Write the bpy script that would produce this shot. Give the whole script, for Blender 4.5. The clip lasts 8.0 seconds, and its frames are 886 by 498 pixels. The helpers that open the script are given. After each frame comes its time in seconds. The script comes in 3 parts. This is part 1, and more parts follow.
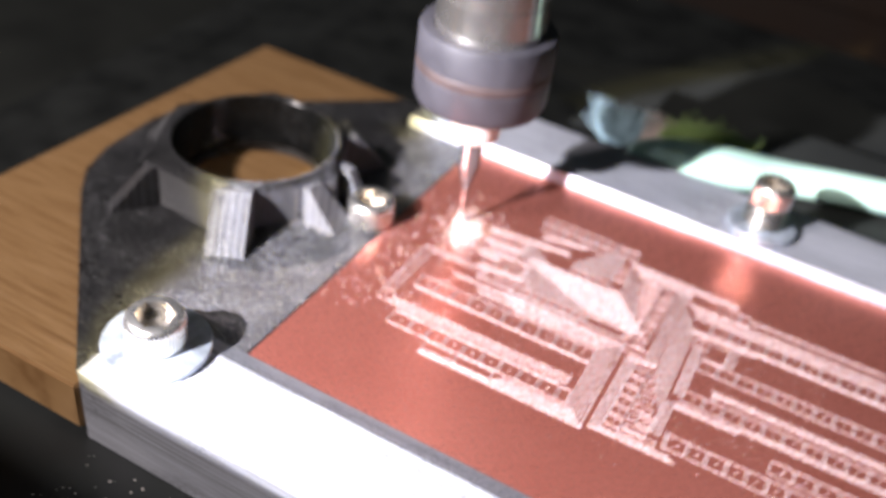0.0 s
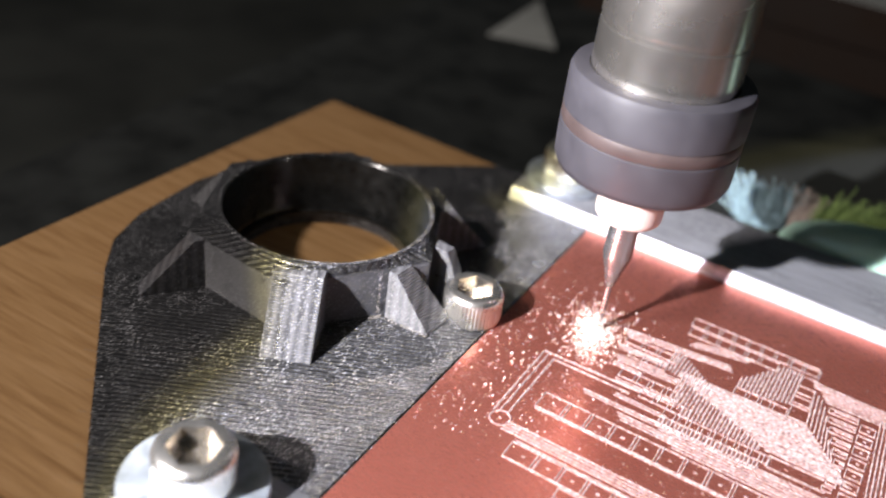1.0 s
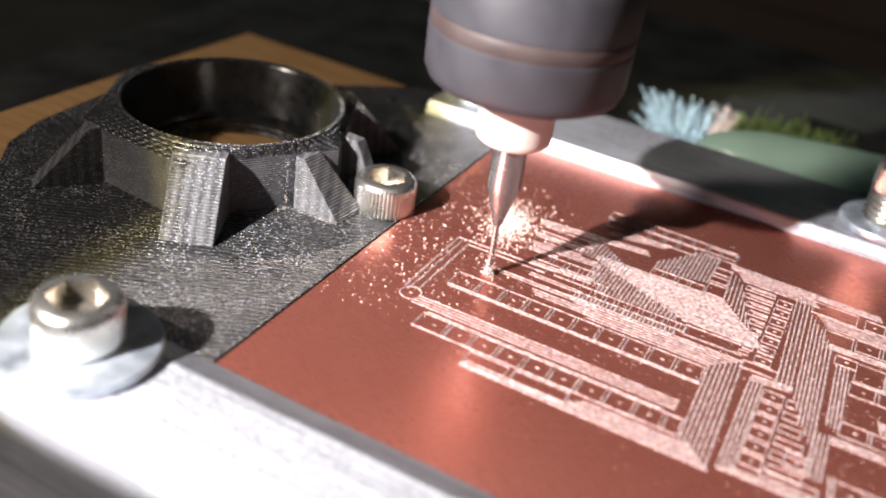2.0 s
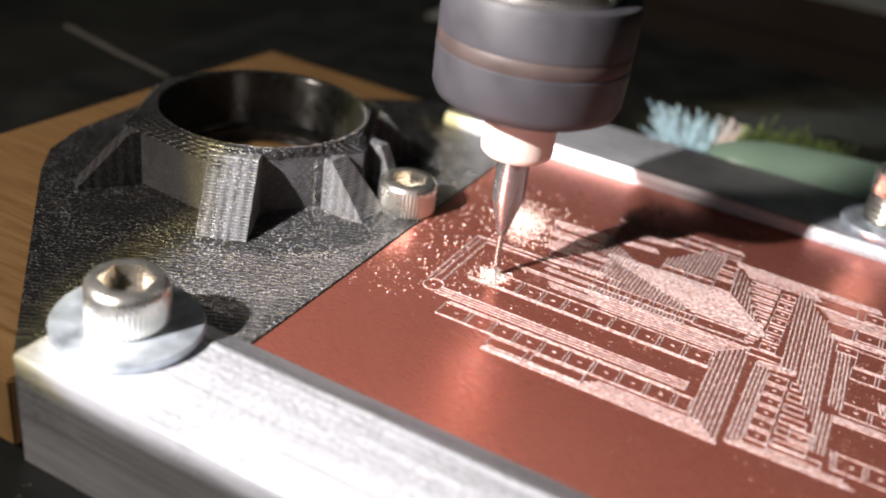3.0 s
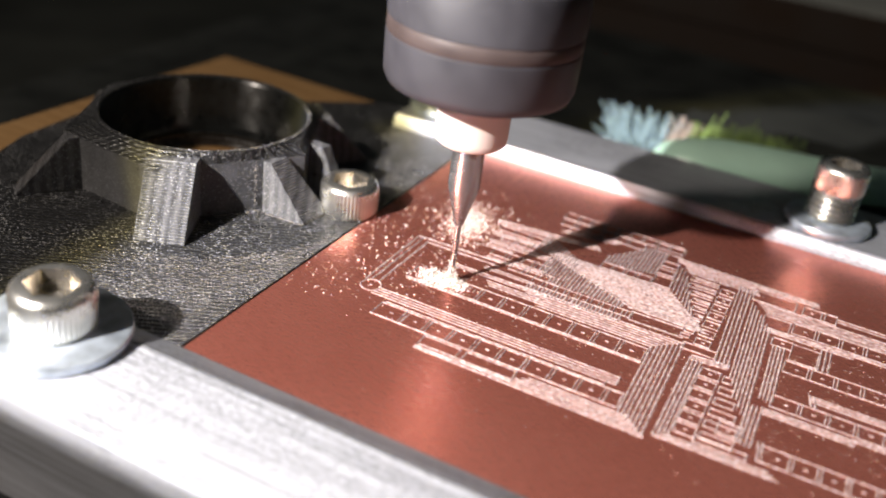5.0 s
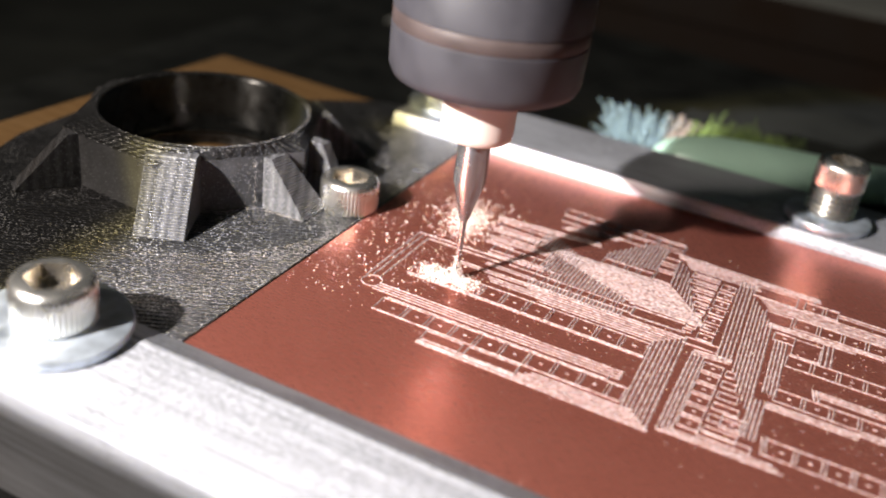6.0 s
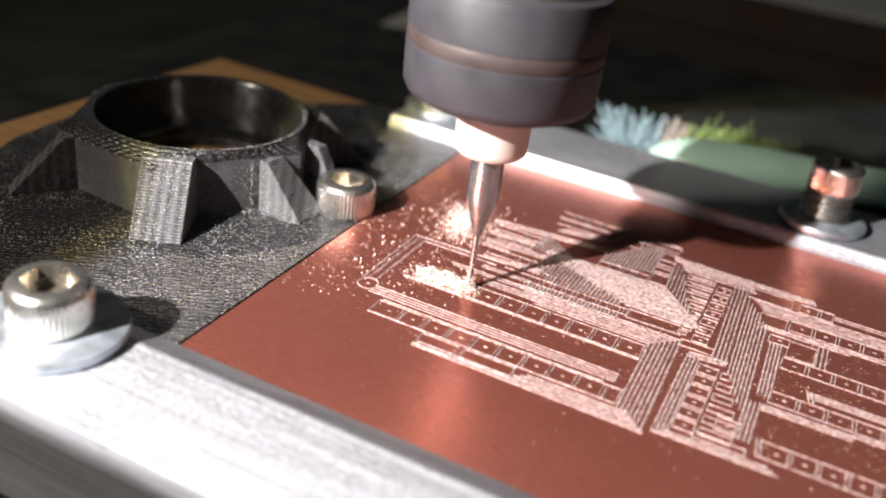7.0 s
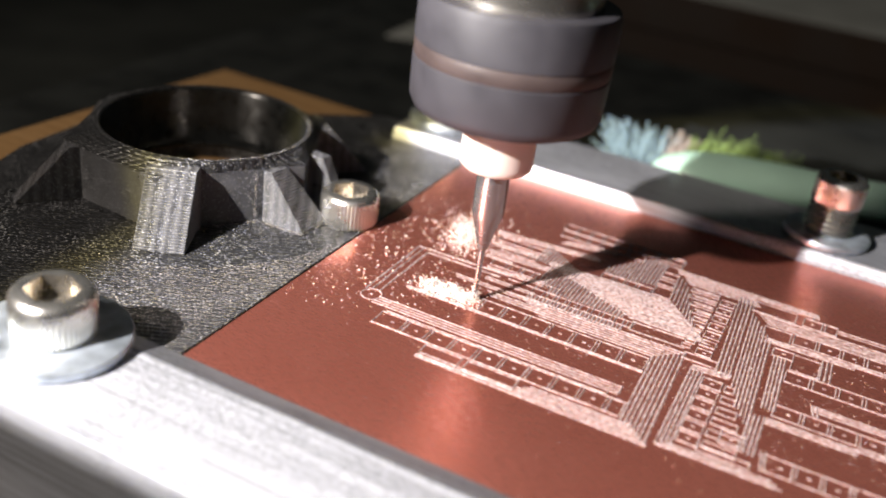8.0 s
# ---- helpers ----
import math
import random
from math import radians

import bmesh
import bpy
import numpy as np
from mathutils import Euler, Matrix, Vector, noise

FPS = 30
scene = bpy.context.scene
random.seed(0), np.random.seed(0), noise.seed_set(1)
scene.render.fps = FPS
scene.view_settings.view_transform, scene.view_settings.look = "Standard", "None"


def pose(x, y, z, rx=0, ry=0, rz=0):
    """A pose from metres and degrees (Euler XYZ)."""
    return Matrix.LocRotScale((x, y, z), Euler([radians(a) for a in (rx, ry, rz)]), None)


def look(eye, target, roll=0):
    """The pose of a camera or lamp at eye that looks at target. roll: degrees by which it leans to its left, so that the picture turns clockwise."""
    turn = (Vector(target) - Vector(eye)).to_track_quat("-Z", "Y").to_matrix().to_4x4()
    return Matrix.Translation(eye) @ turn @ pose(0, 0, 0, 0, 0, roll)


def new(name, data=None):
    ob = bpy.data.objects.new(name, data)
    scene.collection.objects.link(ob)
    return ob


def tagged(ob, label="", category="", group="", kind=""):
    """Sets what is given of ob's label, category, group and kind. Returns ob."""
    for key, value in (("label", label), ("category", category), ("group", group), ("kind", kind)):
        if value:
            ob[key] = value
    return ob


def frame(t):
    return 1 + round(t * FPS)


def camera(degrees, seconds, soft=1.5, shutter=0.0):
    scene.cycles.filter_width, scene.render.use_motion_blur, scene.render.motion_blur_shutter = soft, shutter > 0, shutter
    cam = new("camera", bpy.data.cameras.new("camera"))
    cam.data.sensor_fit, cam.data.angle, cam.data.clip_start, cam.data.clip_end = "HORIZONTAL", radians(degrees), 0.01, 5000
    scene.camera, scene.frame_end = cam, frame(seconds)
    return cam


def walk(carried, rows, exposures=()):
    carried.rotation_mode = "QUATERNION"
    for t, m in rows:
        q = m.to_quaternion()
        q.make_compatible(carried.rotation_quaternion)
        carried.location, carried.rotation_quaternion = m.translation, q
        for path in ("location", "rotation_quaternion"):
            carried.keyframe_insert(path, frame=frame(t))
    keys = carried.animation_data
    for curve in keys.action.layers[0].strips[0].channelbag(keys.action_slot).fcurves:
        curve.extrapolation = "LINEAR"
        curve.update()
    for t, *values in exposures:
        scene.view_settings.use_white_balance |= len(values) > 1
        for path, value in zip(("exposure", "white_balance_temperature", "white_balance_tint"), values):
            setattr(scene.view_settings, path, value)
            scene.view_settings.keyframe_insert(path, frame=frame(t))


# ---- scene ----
cam = camera(50.0, 8.0, soft=2.0, shutter=0.4)
cam.data.dof.use_dof = True
cam.data.dof.focus_distance = 0.094
cam.data.dof.aperture_fstop = 18.0
PATH = [
    (0.0, (0.05192, -0.06440, 0.08053), (0.01957, 0.00829, 0.01995), 8.0),
    (0.2, (0.04606, -0.06555, 0.06449), (0.01560, 0.01215, 0.00941), 8.2),
    (0.5, (0.04326, -0.05646, 0.06176), (0.01028, 0.02213, 0.00945), 8.7),
    (0.7, (0.03740, -0.05450, 0.06236), (0.00198, 0.02303, 0.01006), 9.2),
    (1.0, (0.03192, -0.04622, 0.06351), (-0.00589, 0.02870, 0.00912), 8.1),
    (1.2, (0.03573, -0.04354, 0.05291), (-0.00242, 0.03212, -0.00019), 8.3),
    (1.3, (0.03424, -0.04313, 0.05103), (-0.00247, 0.03341, -0.00181), 8.6),
    (1.4, (0.03567, -0.04371, 0.05058), (-0.00061, 0.03303, -0.00229), 8.6),
    (1.5, (0.03823, -0.04385, 0.05069), (0.00260, 0.03301, -0.00246), 8.5),
    (1.7, (0.03927, -0.04514, 0.05022), (0.00513, 0.03280, -0.00232), 8.8),
    (2.8, (0.04065, -0.05478, 0.04927), (0.00615, 0.02553, 0.00069), 8.6),
    (3.0, (0.04113, -0.05475, 0.04897), (0.00544, 0.02521, 0.00067), 8.2),
    (3.5, (0.04092, -0.05542, 0.04908), (0.00465, 0.02459, 0.00129), 8.1),
    (4.0, (0.04055, -0.05371, 0.04781), (0.00466, 0.02634, -0.00019), 8.2),
    (4.5, (0.04619, -0.05265, 0.04978), (0.01091, 0.02769, 0.00181), 7.8),
    (6.0, (0.04559, -0.05319, 0.04832), (0.01112, 0.02792, 0.00107), 7.7),
    (6.5, (0.04616, -0.05328, 0.04841), (0.01169, 0.02805, 0.00154), 7.6),
    (7.0, (0.04581, -0.05331, 0.04840), (0.01148, 0.02804, 0.00146), 7.7),
    (7.5, (0.04574, -0.05334, 0.04821), (0.01117, 0.02798, 0.00140), 7.7),
    (8.0, (0.04569, -0.05336, 0.04833), (0.01078, 0.02835, 0.00246), 7.9),
]
walk(cam, [(t, look(eye, target, roll)) for t, eye, target, roll in PATH],
     exposures=[(0.0, 0.75, 5800, 16), (0.5, 0.5, 6000, 15), (1.0, 0.48, 5900, 13), (1.5, 0.3, 6200, 12), (1.7, 0.25, 6200, 12), (2.8, 0.0, 6350, 10), (8.0, 0.0, 6350, 10)])

MM = 0.001
TAU = math.tau

# ---- light: a hand torch in front of the machine, in a dark room ----
world = bpy.data.worlds.new("dim_room")
scene.world = world
world.use_nodes = True
world.node_tree.nodes["Background"].inputs[0].default_value = (0.75, 0.85, 0.80, 1)
world.node_tree.nodes["Background"].inputs[1].default_value = 0.019

TORCH = Vector((-0.0455, -0.110, 0.093))


def spot(name, watts, eye, target, degrees, blend, colour, radius):
    data = bpy.data.lights.new(name, "SPOT")
    data.energy, data.spot_size, data.spot_blend = watts, radians(degrees), blend
    data.color, data.shadow_soft_size = colour, radius
    ob = new(name, data)
    ob.matrix_world = look(eye, target)
    return ob


spot("torch_beam", 2.6, TORCH, (0.0292, 0.032, 0), 27.4, 0.06, (0.93, 0.95, 1.25), 0.0022)
spot("torch_rim", 1.9, TORCH, (0.0292, 0.032, 0), 30.4, 0.12, (1.0, 0.82, 0.28), 0.0022)
# unseen fill light, added to brighten the wood, bar front and brush
spot("fill_lamp", 2.6, (-0.150, -0.190, 0.235), (0.0, 0.03, 0), 80.0, 0.5, (1.0, 0.87, 0.74), 0.014)


# ---- materials ----
def material(name, colour, rough, metal=0.0):
    m = bpy.data.materials.new(name)
    m.use_nodes = True
    b = m.node_tree.nodes["Principled BSDF"]
    b.inputs["Base Color"].default_value = (*colour, 1)
    b.inputs["Roughness"].default_value = rough
    b.inputs["Metallic"].default_value = metal
    return m, m.node_tree, b


def node(tree, kind, **values):
    n = tree.nodes.new(kind)
    for key, value in values.items():
        n.inputs[key].default_value = value
    return n


def texture(tree, kind="ShaderNodeTexNoise", stretch=(1, 1, 1), turn=0, **values):
    place = tree.nodes.new("ShaderNodeTexCoord")
    mapping = tree.nodes.new("ShaderNodeMapping")
    mapping.inputs["Scale"].default_value = stretch
    mapping.inputs["Rotation"].default_value = (0, 0, radians(turn))
    tree.links.new(place.outputs["Object"], mapping.inputs["Vector"])
    n = node(tree, kind, **values)
    tree.links.new(mapping.outputs["Vector"], n.inputs["Vector"])
    return n


def ramp(tree, source, stops):
    n = tree.nodes.new("ShaderNodeValToRGB")
    while len(n.color_ramp.elements) < len(stops):
        n.color_ramp.elements.new(0.5)
    for e, (at, c) in zip(n.color_ramp.elements, stops):
        e.position = at
        e.color = (c, c, c, 1) if isinstance(c, (int, float)) else (*c, 1)
    tree.links.new(source, n.inputs["Fac"])
    return n.outputs["Color"]


def mix(tree, factor, a, b, mode="MIX"):
    n = tree.nodes.new("ShaderNodeMix")
    n.data_type, n.blend_type = "RGBA", mode
    for socket, value in zip((n.inputs["Factor"], n.inputs["A"], n.inputs["B"]), (factor, a, b)):
        for s in ([socket] if socket.name == "Factor" else [i for i in n.inputs if i.name == socket.name and i.type == "RGBA"]):
            if isinstance(value, bpy.types.NodeSocket):
                tree.links.new(value, s)
            elif isinstance(value, (int, float)):
                s.default_value = value if socket.name == "Factor" else (value, value, value, 1)
            else:
                s.default_value = (*value, 1)
    return next(o for o in n.outputs if o.type == "RGBA")


def bump(tree, shader, height, strength, distance):
    n = node(tree, "ShaderNodeBump", Strength=strength, Distance=distance)
    tree.links.new(height, n.inputs["Height"])
    tree.links.new(n.outputs["Normal"], shader.inputs["Normal"])


def make_copper():
    m, t, b = material("copper_foil", (0.60, 0.24, 0.16), 0.36, 0.82)
    stain = texture(t, Scale=60.0, Detail=5.0)
    grain = texture(t, stretch=(1, 14, 1), turn=20, Scale=900.0, Detail=3.0)
    fleck = texture(t, Scale=5200.0, Detail=2.0)
    a = ramp(t, stain.outputs["Fac"], [(0.3, (0.60, 0.178, 0.126)), (0.7, (0.71, 0.238, 0.176))])
    c = mix(t, 0.25, a, ramp(t, grain.outputs["Fac"], [(0.35, (0.46, 0.145, 0.105)), (0.7, (0.76, 0.31, 0.245))]))
    c = mix(t, ramp(t, fleck.outputs["Fac"], [(0.66, 0.0), (0.72, 0.5)]), c, (0.80, 0.50, 0.42))
    t.links.new(c, b.inputs["Base Color"])
    t.links.new(ramp(t, grain.outputs["Fac"], [(0.3, 0.23), (0.75, 0.39)]), b.inputs["Roughness"])
    bump(t, b, grain.outputs["Fac"], 0.3, 0.00004)
    return m


def make_substrate():
    m, t, b = material("milled_substrate", (0.74, 0.58, 0.52), 0.75)
    n = texture(t, Scale=2600.0, Detail=4.0)
    t.links.new(ramp(t, n.outputs["Fac"], [(0.30, (0.15, 0.075, 0.065)), (0.50, (0.37, 0.27, 0.26)), (0.76, (0.60, 0.51, 0.50))]), b.inputs["Base Color"])
    bump(t, b, n.outputs["Fac"], 0.5, 0.00008)
    return m


def make_aluminium(name, tone, scratch_turn, metal):
    m, t, b = material(name, (tone, tone, tone), 0.42, metal)
    streak = texture(t, stretch=(1, 40, 40), turn=scratch_turn, Scale=60.0, Detail=9.0, Roughness=0.62)
    hair = texture(t, stretch=(1, 60, 60), turn=scratch_turn, Scale=260.0, Detail=4.0)
    blotch = texture(t, stretch=(1, 2.8, 2.8), Scale=1700.0, Detail=7.0, Roughness=0.7)
    region = texture(t, stretch=(1, 1.6, 1.6), Scale=52.0, Detail=2.0)
    cool = lambda f: (tone * f * 0.95, tone * f * 0.97, tone * f * 1.06)
    c = mix(t, 0.45, ramp(t, streak.outputs["Fac"], [(0.36, cool(0.42)), (0.5, cool(0.95)), (0.64, cool(1.35))]), ramp(t, hair.outputs["Fac"], [(0.35, cool(0.72)), (0.6, cool(1.12))]))
    worn = mix(t, ramp(t, blotch.outputs["Fac"], [(0.42, 0.6), (0.55, 0.0)]), c, cool(0.30))
    c = mix(t, ramp(t, region.outputs["Fac"], [(0.46, 0.05), (0.58, 1.0)]), c, worn)
    t.links.new(c, b.inputs["Base Color"])
    t.links.new(ramp(t, streak.outputs["Fac"], [(0.3, 0.30), (0.7, 0.52)]), b.inputs["Roughness"])
    bump(t, b, hair.outputs["Fac"], 0.3, 0.00006)
    return m


def make_print(name, low, high, dusty, turn, row_scale, row_share, ripple=0.55):
    m, t, b = material(name, (0.05, 0.05, 0.055), 0.36)
    layers = texture(t, "ShaderNodeTexWave", Scale=1250.0, Distortion=0.5, Detail=1.0)
    layers.wave_type, layers.bands_direction = "BANDS", "Z"
    rows = texture(t, "ShaderNodeTexWave", stretch=(1, 1, 0), turn=turn, Scale=row_scale, Distortion=0.8, Detail=2.0)
    specks = texture(t, "ShaderNodeTexVoronoi", Scale=3700.0)
    fine = texture(t, Scale=5200.0, Detail=2.0)
    drift = texture(t, Scale=150.0, Detail=4.0)
    scuff = texture(t, Scale=420.0, Detail=5.0)
    b.inputs["Specular IOR Level"].default_value = 0.7
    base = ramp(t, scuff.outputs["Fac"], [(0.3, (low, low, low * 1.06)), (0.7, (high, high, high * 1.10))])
    # row crests are lightened in the base too, for the bands they reflect
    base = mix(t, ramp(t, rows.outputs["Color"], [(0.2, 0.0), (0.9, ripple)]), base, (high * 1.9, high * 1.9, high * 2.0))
    grey = ramp(t, fine.outputs["Fac"], [(0.50, 0.0), (0.74, 0.22 * dusty)])
    base = mix(t, grey, base, (0.42, 0.42, 0.44))
    spots = ramp(t, specks.outputs["Distance"], [(0.19, 1.0), (0.27, 0.0)])
    light = mix(t, spots, base, (0.80, 0.80, 0.82))
    t.links.new(mix(t, ramp(t, drift.outputs["Fac"], [(0.36, 0.1), (0.60, dusty)]), base, light), b.inputs["Base Color"])
    t.links.new(ramp(t, scuff.outputs["Fac"], [(0.3, 0.26), (0.7, 0.42)]), b.inputs["Roughness"])
    bump(t, b, mix(t, row_share, layers.outputs["Color"], rows.outputs["Color"]), 0.8, 0.00022)
    return m


def make_wood():
    m, t, b = material("oak_board", (0.42, 0.24, 0.10), 0.55)
    grain = texture(t, stretch=(1, 16, 1), turn=28, Scale=70.0, Detail=8.0, Distortion=0.4)
    pore = texture(t, stretch=(1, 40, 1), turn=28, Scale=260.0, Detail=3.0)
    c = mix(t, 0.35, ramp(t, grain.outputs["Fac"], [(0.3, (0.25, 0.125, 0.042)), (0.5, (0.39, 0.225, 0.092)), (0.72, (0.48, 0.295, 0.14))]),
            ramp(t, pore.outputs["Fac"], [(0.35, (0.20, 0.10, 0.032)), (0.5, (0.42, 0.25, 0.105))]))
    t.links.new(c, b.inputs["Base Color"])
    bump(t, b, pore.outputs["Fac"], 0.3, 0.0001)
    return m


def make_plain(name, colour, rough, metal=0.0, scale=300.0, spread=0.25, relief=0.2):
    m, t, b = material(name, colour, rough, metal)
    n = texture(t, Scale=scale, Detail=5.0)
    t.links.new(ramp(t, n.outputs["Fac"], [(0.3, tuple(v * (1 - spread) for v in colour)), (0.7, tuple(min(1, v * (1 + spread)) for v in colour))]), b.inputs["Base Color"])
    t.links.new(ramp(t, n.outputs["Fac"], [(0.3, max(0.03, rough * 0.8)), (0.7, min(1, rough * 1.25))]), b.inputs["Roughness"])
    bump(t, b, n.outputs["Fac"], relief, 0.00005)
    return m


COPPER, SUBSTRATE = make_copper(), make_substrate()
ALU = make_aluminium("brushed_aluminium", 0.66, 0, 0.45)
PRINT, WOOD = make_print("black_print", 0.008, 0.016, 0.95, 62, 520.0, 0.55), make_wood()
# same black print with a lighter base, for light on the upright faces
FLANK = make_print("lit_flank_print", 0.038, 0.090, 0.6, -25, 300.0, 0.15)
WALL = make_print("lit_wall_print", 0.050, 0.105, 0.45, -25, 300.0, 0.0, 0.0)
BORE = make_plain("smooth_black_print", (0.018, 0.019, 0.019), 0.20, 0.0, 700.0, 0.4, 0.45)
# darker tone of the same aluminium, for the far bar's less lit top
SHADED_ALU = make_aluminium("shaded_aluminium", 0.43, 0, 0.4)
CHAMFER = make_aluminium("milled_chamfer", 0.30, 0, 0.6)
LAMINATE = make_plain("board_edge", (0.35, 0.33, 0.16), 0.6)
STEEL = make_plain("nickel_steel", (0.66, 0.64, 0.60), 0.28, 0.95, 500.0, 0.15)
# the head's steel with a warm tint that paints the socket's reflections
SOCKET = make_plain("warm_tinted_steel", (0.56, 0.52, 0.46), 0.28, 0.95, 500.0, 0.2)
ZINC = make_plain("zinc_plate", (0.46, 0.51, 0.57), 0.42, 0.75, 420.0, 0.4)
CARBIDE = make_plain("carbide", (0.36, 0.36, 0.37), 0.24, 0.85, 800.0, 0.12)
SHAFT = make_plain("ground_shaft", (0.60, 0.57, 0.53), 0.26, 0.95, 120.0, 0.1)
NUT = make_plain("blued_nut", (0.044, 0.042, 0.050), 0.55, 0.1, 240.0, 0.15)
NUT_BAND = make_plain("worn_band", (0.062, 0.044, 0.042), 0.6, 0.2, 240.0, 0.2)
COLLAR = make_plain("white_nylon", (0.70, 0.58, 0.53), 0.45, 0.0, 300.0, 0.05, 0.1)
CHIP = make_plain("milling_chips", (0.86, 0.78, 0.72), 0.85, 0.0, 3000.0, 0.15)
BED = make_plain("black_bed", (0.011, 0.013, 0.012), 0.75, 0.0, 110.0, 0.5, 0.4)
# near-black bases: the background's shade is put into these two colours
TABLE = make_plain("shaded_grey", (0.016, 0.018, 0.015), 0.9, 0.0, 40.0, 0.35, 0.3)
CARD = make_plain("shaded_card", (0.022, 0.012, 0.007), 0.8, 0.0, 60.0, 0.25, 0.3)
PAPER = make_plain("grey_paper", (0.32, 0.33, 0.31), 0.8, 0.0, 60.0, 0.1, 0.2)
MINT = make_plain("mint_plastic", (0.58, 0.86, 0.70), 0.35, 0.0, 120.0, 0.08, 0.05)
WHITE = make_plain("pale_mint_plastic", (0.60, 0.86, 0.72), 0.35, 0.0, 120.0, 0.06, 0.05)
BRISTLE_BLUE = make_plain("pale_blue_bristle", (0.30, 0.42, 0.47), 0.6, 0.0, 900.0, 0.3)
BRISTLE_GREEN = make_plain("green_bristle", (0.27, 0.38, 0.12), 0.6, 0.0, 900.0, 0.4)
PALE_THREAD = make_plain("pale_thread", (0.30, 0.28, 0.25), 0.4, 0.0, 900.0, 0.2)
BRISTLE_PALE = make_plain("pale_bristle", (0.60, 0.50, 0.44), 0.5, 0.0, 900.0, 0.2)


# ---- mesh helpers; all shapes are drawn in millimetres ----
def at(x, y, z, rx=0, ry=0, rz=0):
    return pose(x * MM, y * MM, z * MM, rx, ry, rz)


def thing(name, label, category, m=None, group="", kind=""):
    ob = new(name)
    ob.matrix_world = m or Matrix()
    ob.empty_display_size = 0.005
    return tagged(ob, label, category, group, kind)


def part(name, bm, mat, parent=None, label="", smooth=0):
    bmesh.ops.recalc_face_normals(bm, faces=bm.faces)
    me = bpy.data.meshes.new(name)
    bm.to_mesh(me)
    bm.free()
    return part_mesh(name, me, mat, parent, label, smooth)


def part_mesh(name, me, mat, parent=None, label="", smooth=0):
    me.transform(Matrix.Scale(MM, 4))
    me.materials.append(mat)
    if smooth:
        me.polygons.foreach_set("use_smooth", [True] * len(me.polygons))
        me.set_sharp_from_angle(angle=radians(smooth))
    ob = new(name, me)
    ob.parent = parent
    if label:
        ob["label"] = label
    return ob


def prism(outline, z0, z1, bm=None, bevel=0.0, hole=None):
    bm = bm or bmesh.new()
    loops = [outline] + ([hole] if hole else [])
    edges = []
    for loop in loops:
        vs = [bm.verts.new((x, y, z0)) for x, y in loop]
        edges += [bm.edges.new((a, b)) for a, b in zip(vs, vs[1:] + vs[:1])]
    faces = [f for f in bmesh.ops.triangle_fill(bm, edges=edges, use_beauty=True)["geom"] if isinstance(f, bmesh.types.BMFace)] if hole else [bm.faces.new(vs)]
    top = bmesh.ops.extrude_face_region(bm, geom=faces)
    bmesh.ops.translate(bm, vec=(0, 0, z1 - z0), verts=[v for v in top["geom"] if isinstance(v, bmesh.types.BMVert)])
    if bevel:
        bmesh.ops.recalc_face_normals(bm, faces=bm.faces)
        sharp = [e for e in bm.edges if len(e.link_faces) == 2 and e.calc_face_angle(0) > 0.7]
        bmesh.ops.bevel(bm, geom=sharp, offset=bevel, segments=2, affect="EDGES", clamp_overlap=True)
    return bm


def box(x0, x1, y0, y1, z0, z1, bevel=0.0, bm=None):
    return prism([(x0, y0), (x1, y0), (x1, y1), (x0, y1)], z0, z1, bm, bevel)


def circle(r, n, x=0, y=0, phase=0.0):
    return [(x + r * math.cos(TAU * i / n + phase), y + r * math.sin(TAU * i / n + phase)) for i in range(n)]


def lathe(profile, n=48, knurl=None, close=False):
    """Turns a profile of (radius, height); knurl(i, k) gives a factor for the radius."""
    bm = bmesh.new()
    rings = []
    for k, (r, z) in enumerate(profile):
        if r < 1e-6:
            rings.append([bm.verts.new((0, 0, z))])
        else:
            rings.append([bm.verts.new((r * f * math.cos(TAU * i / n), r * f * math.sin(TAU * i / n), z)) for i in range(n) for f in [knurl(i, k) if knurl else 1.0]])
    pairs = list(zip(rings, rings[1:])) + ([(rings[-1], rings[0])] if close else [])
    for a, b in pairs:
        for i in range(n):
            j = (i + 1) % n
            ids = [a[i % len(a)], a[j % len(a)], b[j % len(b)], b[i % len(b)]]
            ids = [v for q, v in enumerate(ids) if v not in ids[:q]]
            if len(ids) > 2:
                bm.faces.new(ids)
    return bm


def rail(profile, x0, x1, bevel=0.0):
    """A bar along x with the cross-section profile of (y, z)."""
    bm = prism(profile, x0, x1, bevel=bevel)
    for v in bm.verts:
        v.co = (v.co.z, v.co.x, v.co.y)
    return bm


# ---- support ----
def build_ground():
    tagged(part("table", box(-1200, 1200, -1200, 1600, -60, -40), TABLE), "grey-green table top under the machine, colour darkened for shade", "table", kind="structure")
    tagged(part("machine_bed", box(-80, 210, -120, 172, -40, -10.002, 1.0), BED), "matt black machine bed dusted with chips", "machine bed", kind="structure")
    # unseen blocker, added so the torch beam stops at the front bar's top edge
    tagged(part("shade_rail", box(-130, 200, -57, -50, -10, 35.4, 0.3), BED), "unseen black rail added to keep the torch off the front bar's face", "rail", kind="structure")
    tagged(part("bed_plate", box(-47, 150, -11, 64, -9.99, -8.6, 0.2), BED), "thin black spacer plate under the wooden board", "plate", kind="structure")


def build_wood():
    outline = [(-54, -13.9), (-13.4, -13.9), (-13.4, -1.2), (130, -1.2), (130, 58.6), (-12.6, 58.6), (-12.6, 68.0), (-49.6, 69.0)]
    tagged(part("wooden_board", prism(outline, -8.6, -1.6, bevel=0.25), WOOD), "pale oak board with open grain under the clamps", "board")


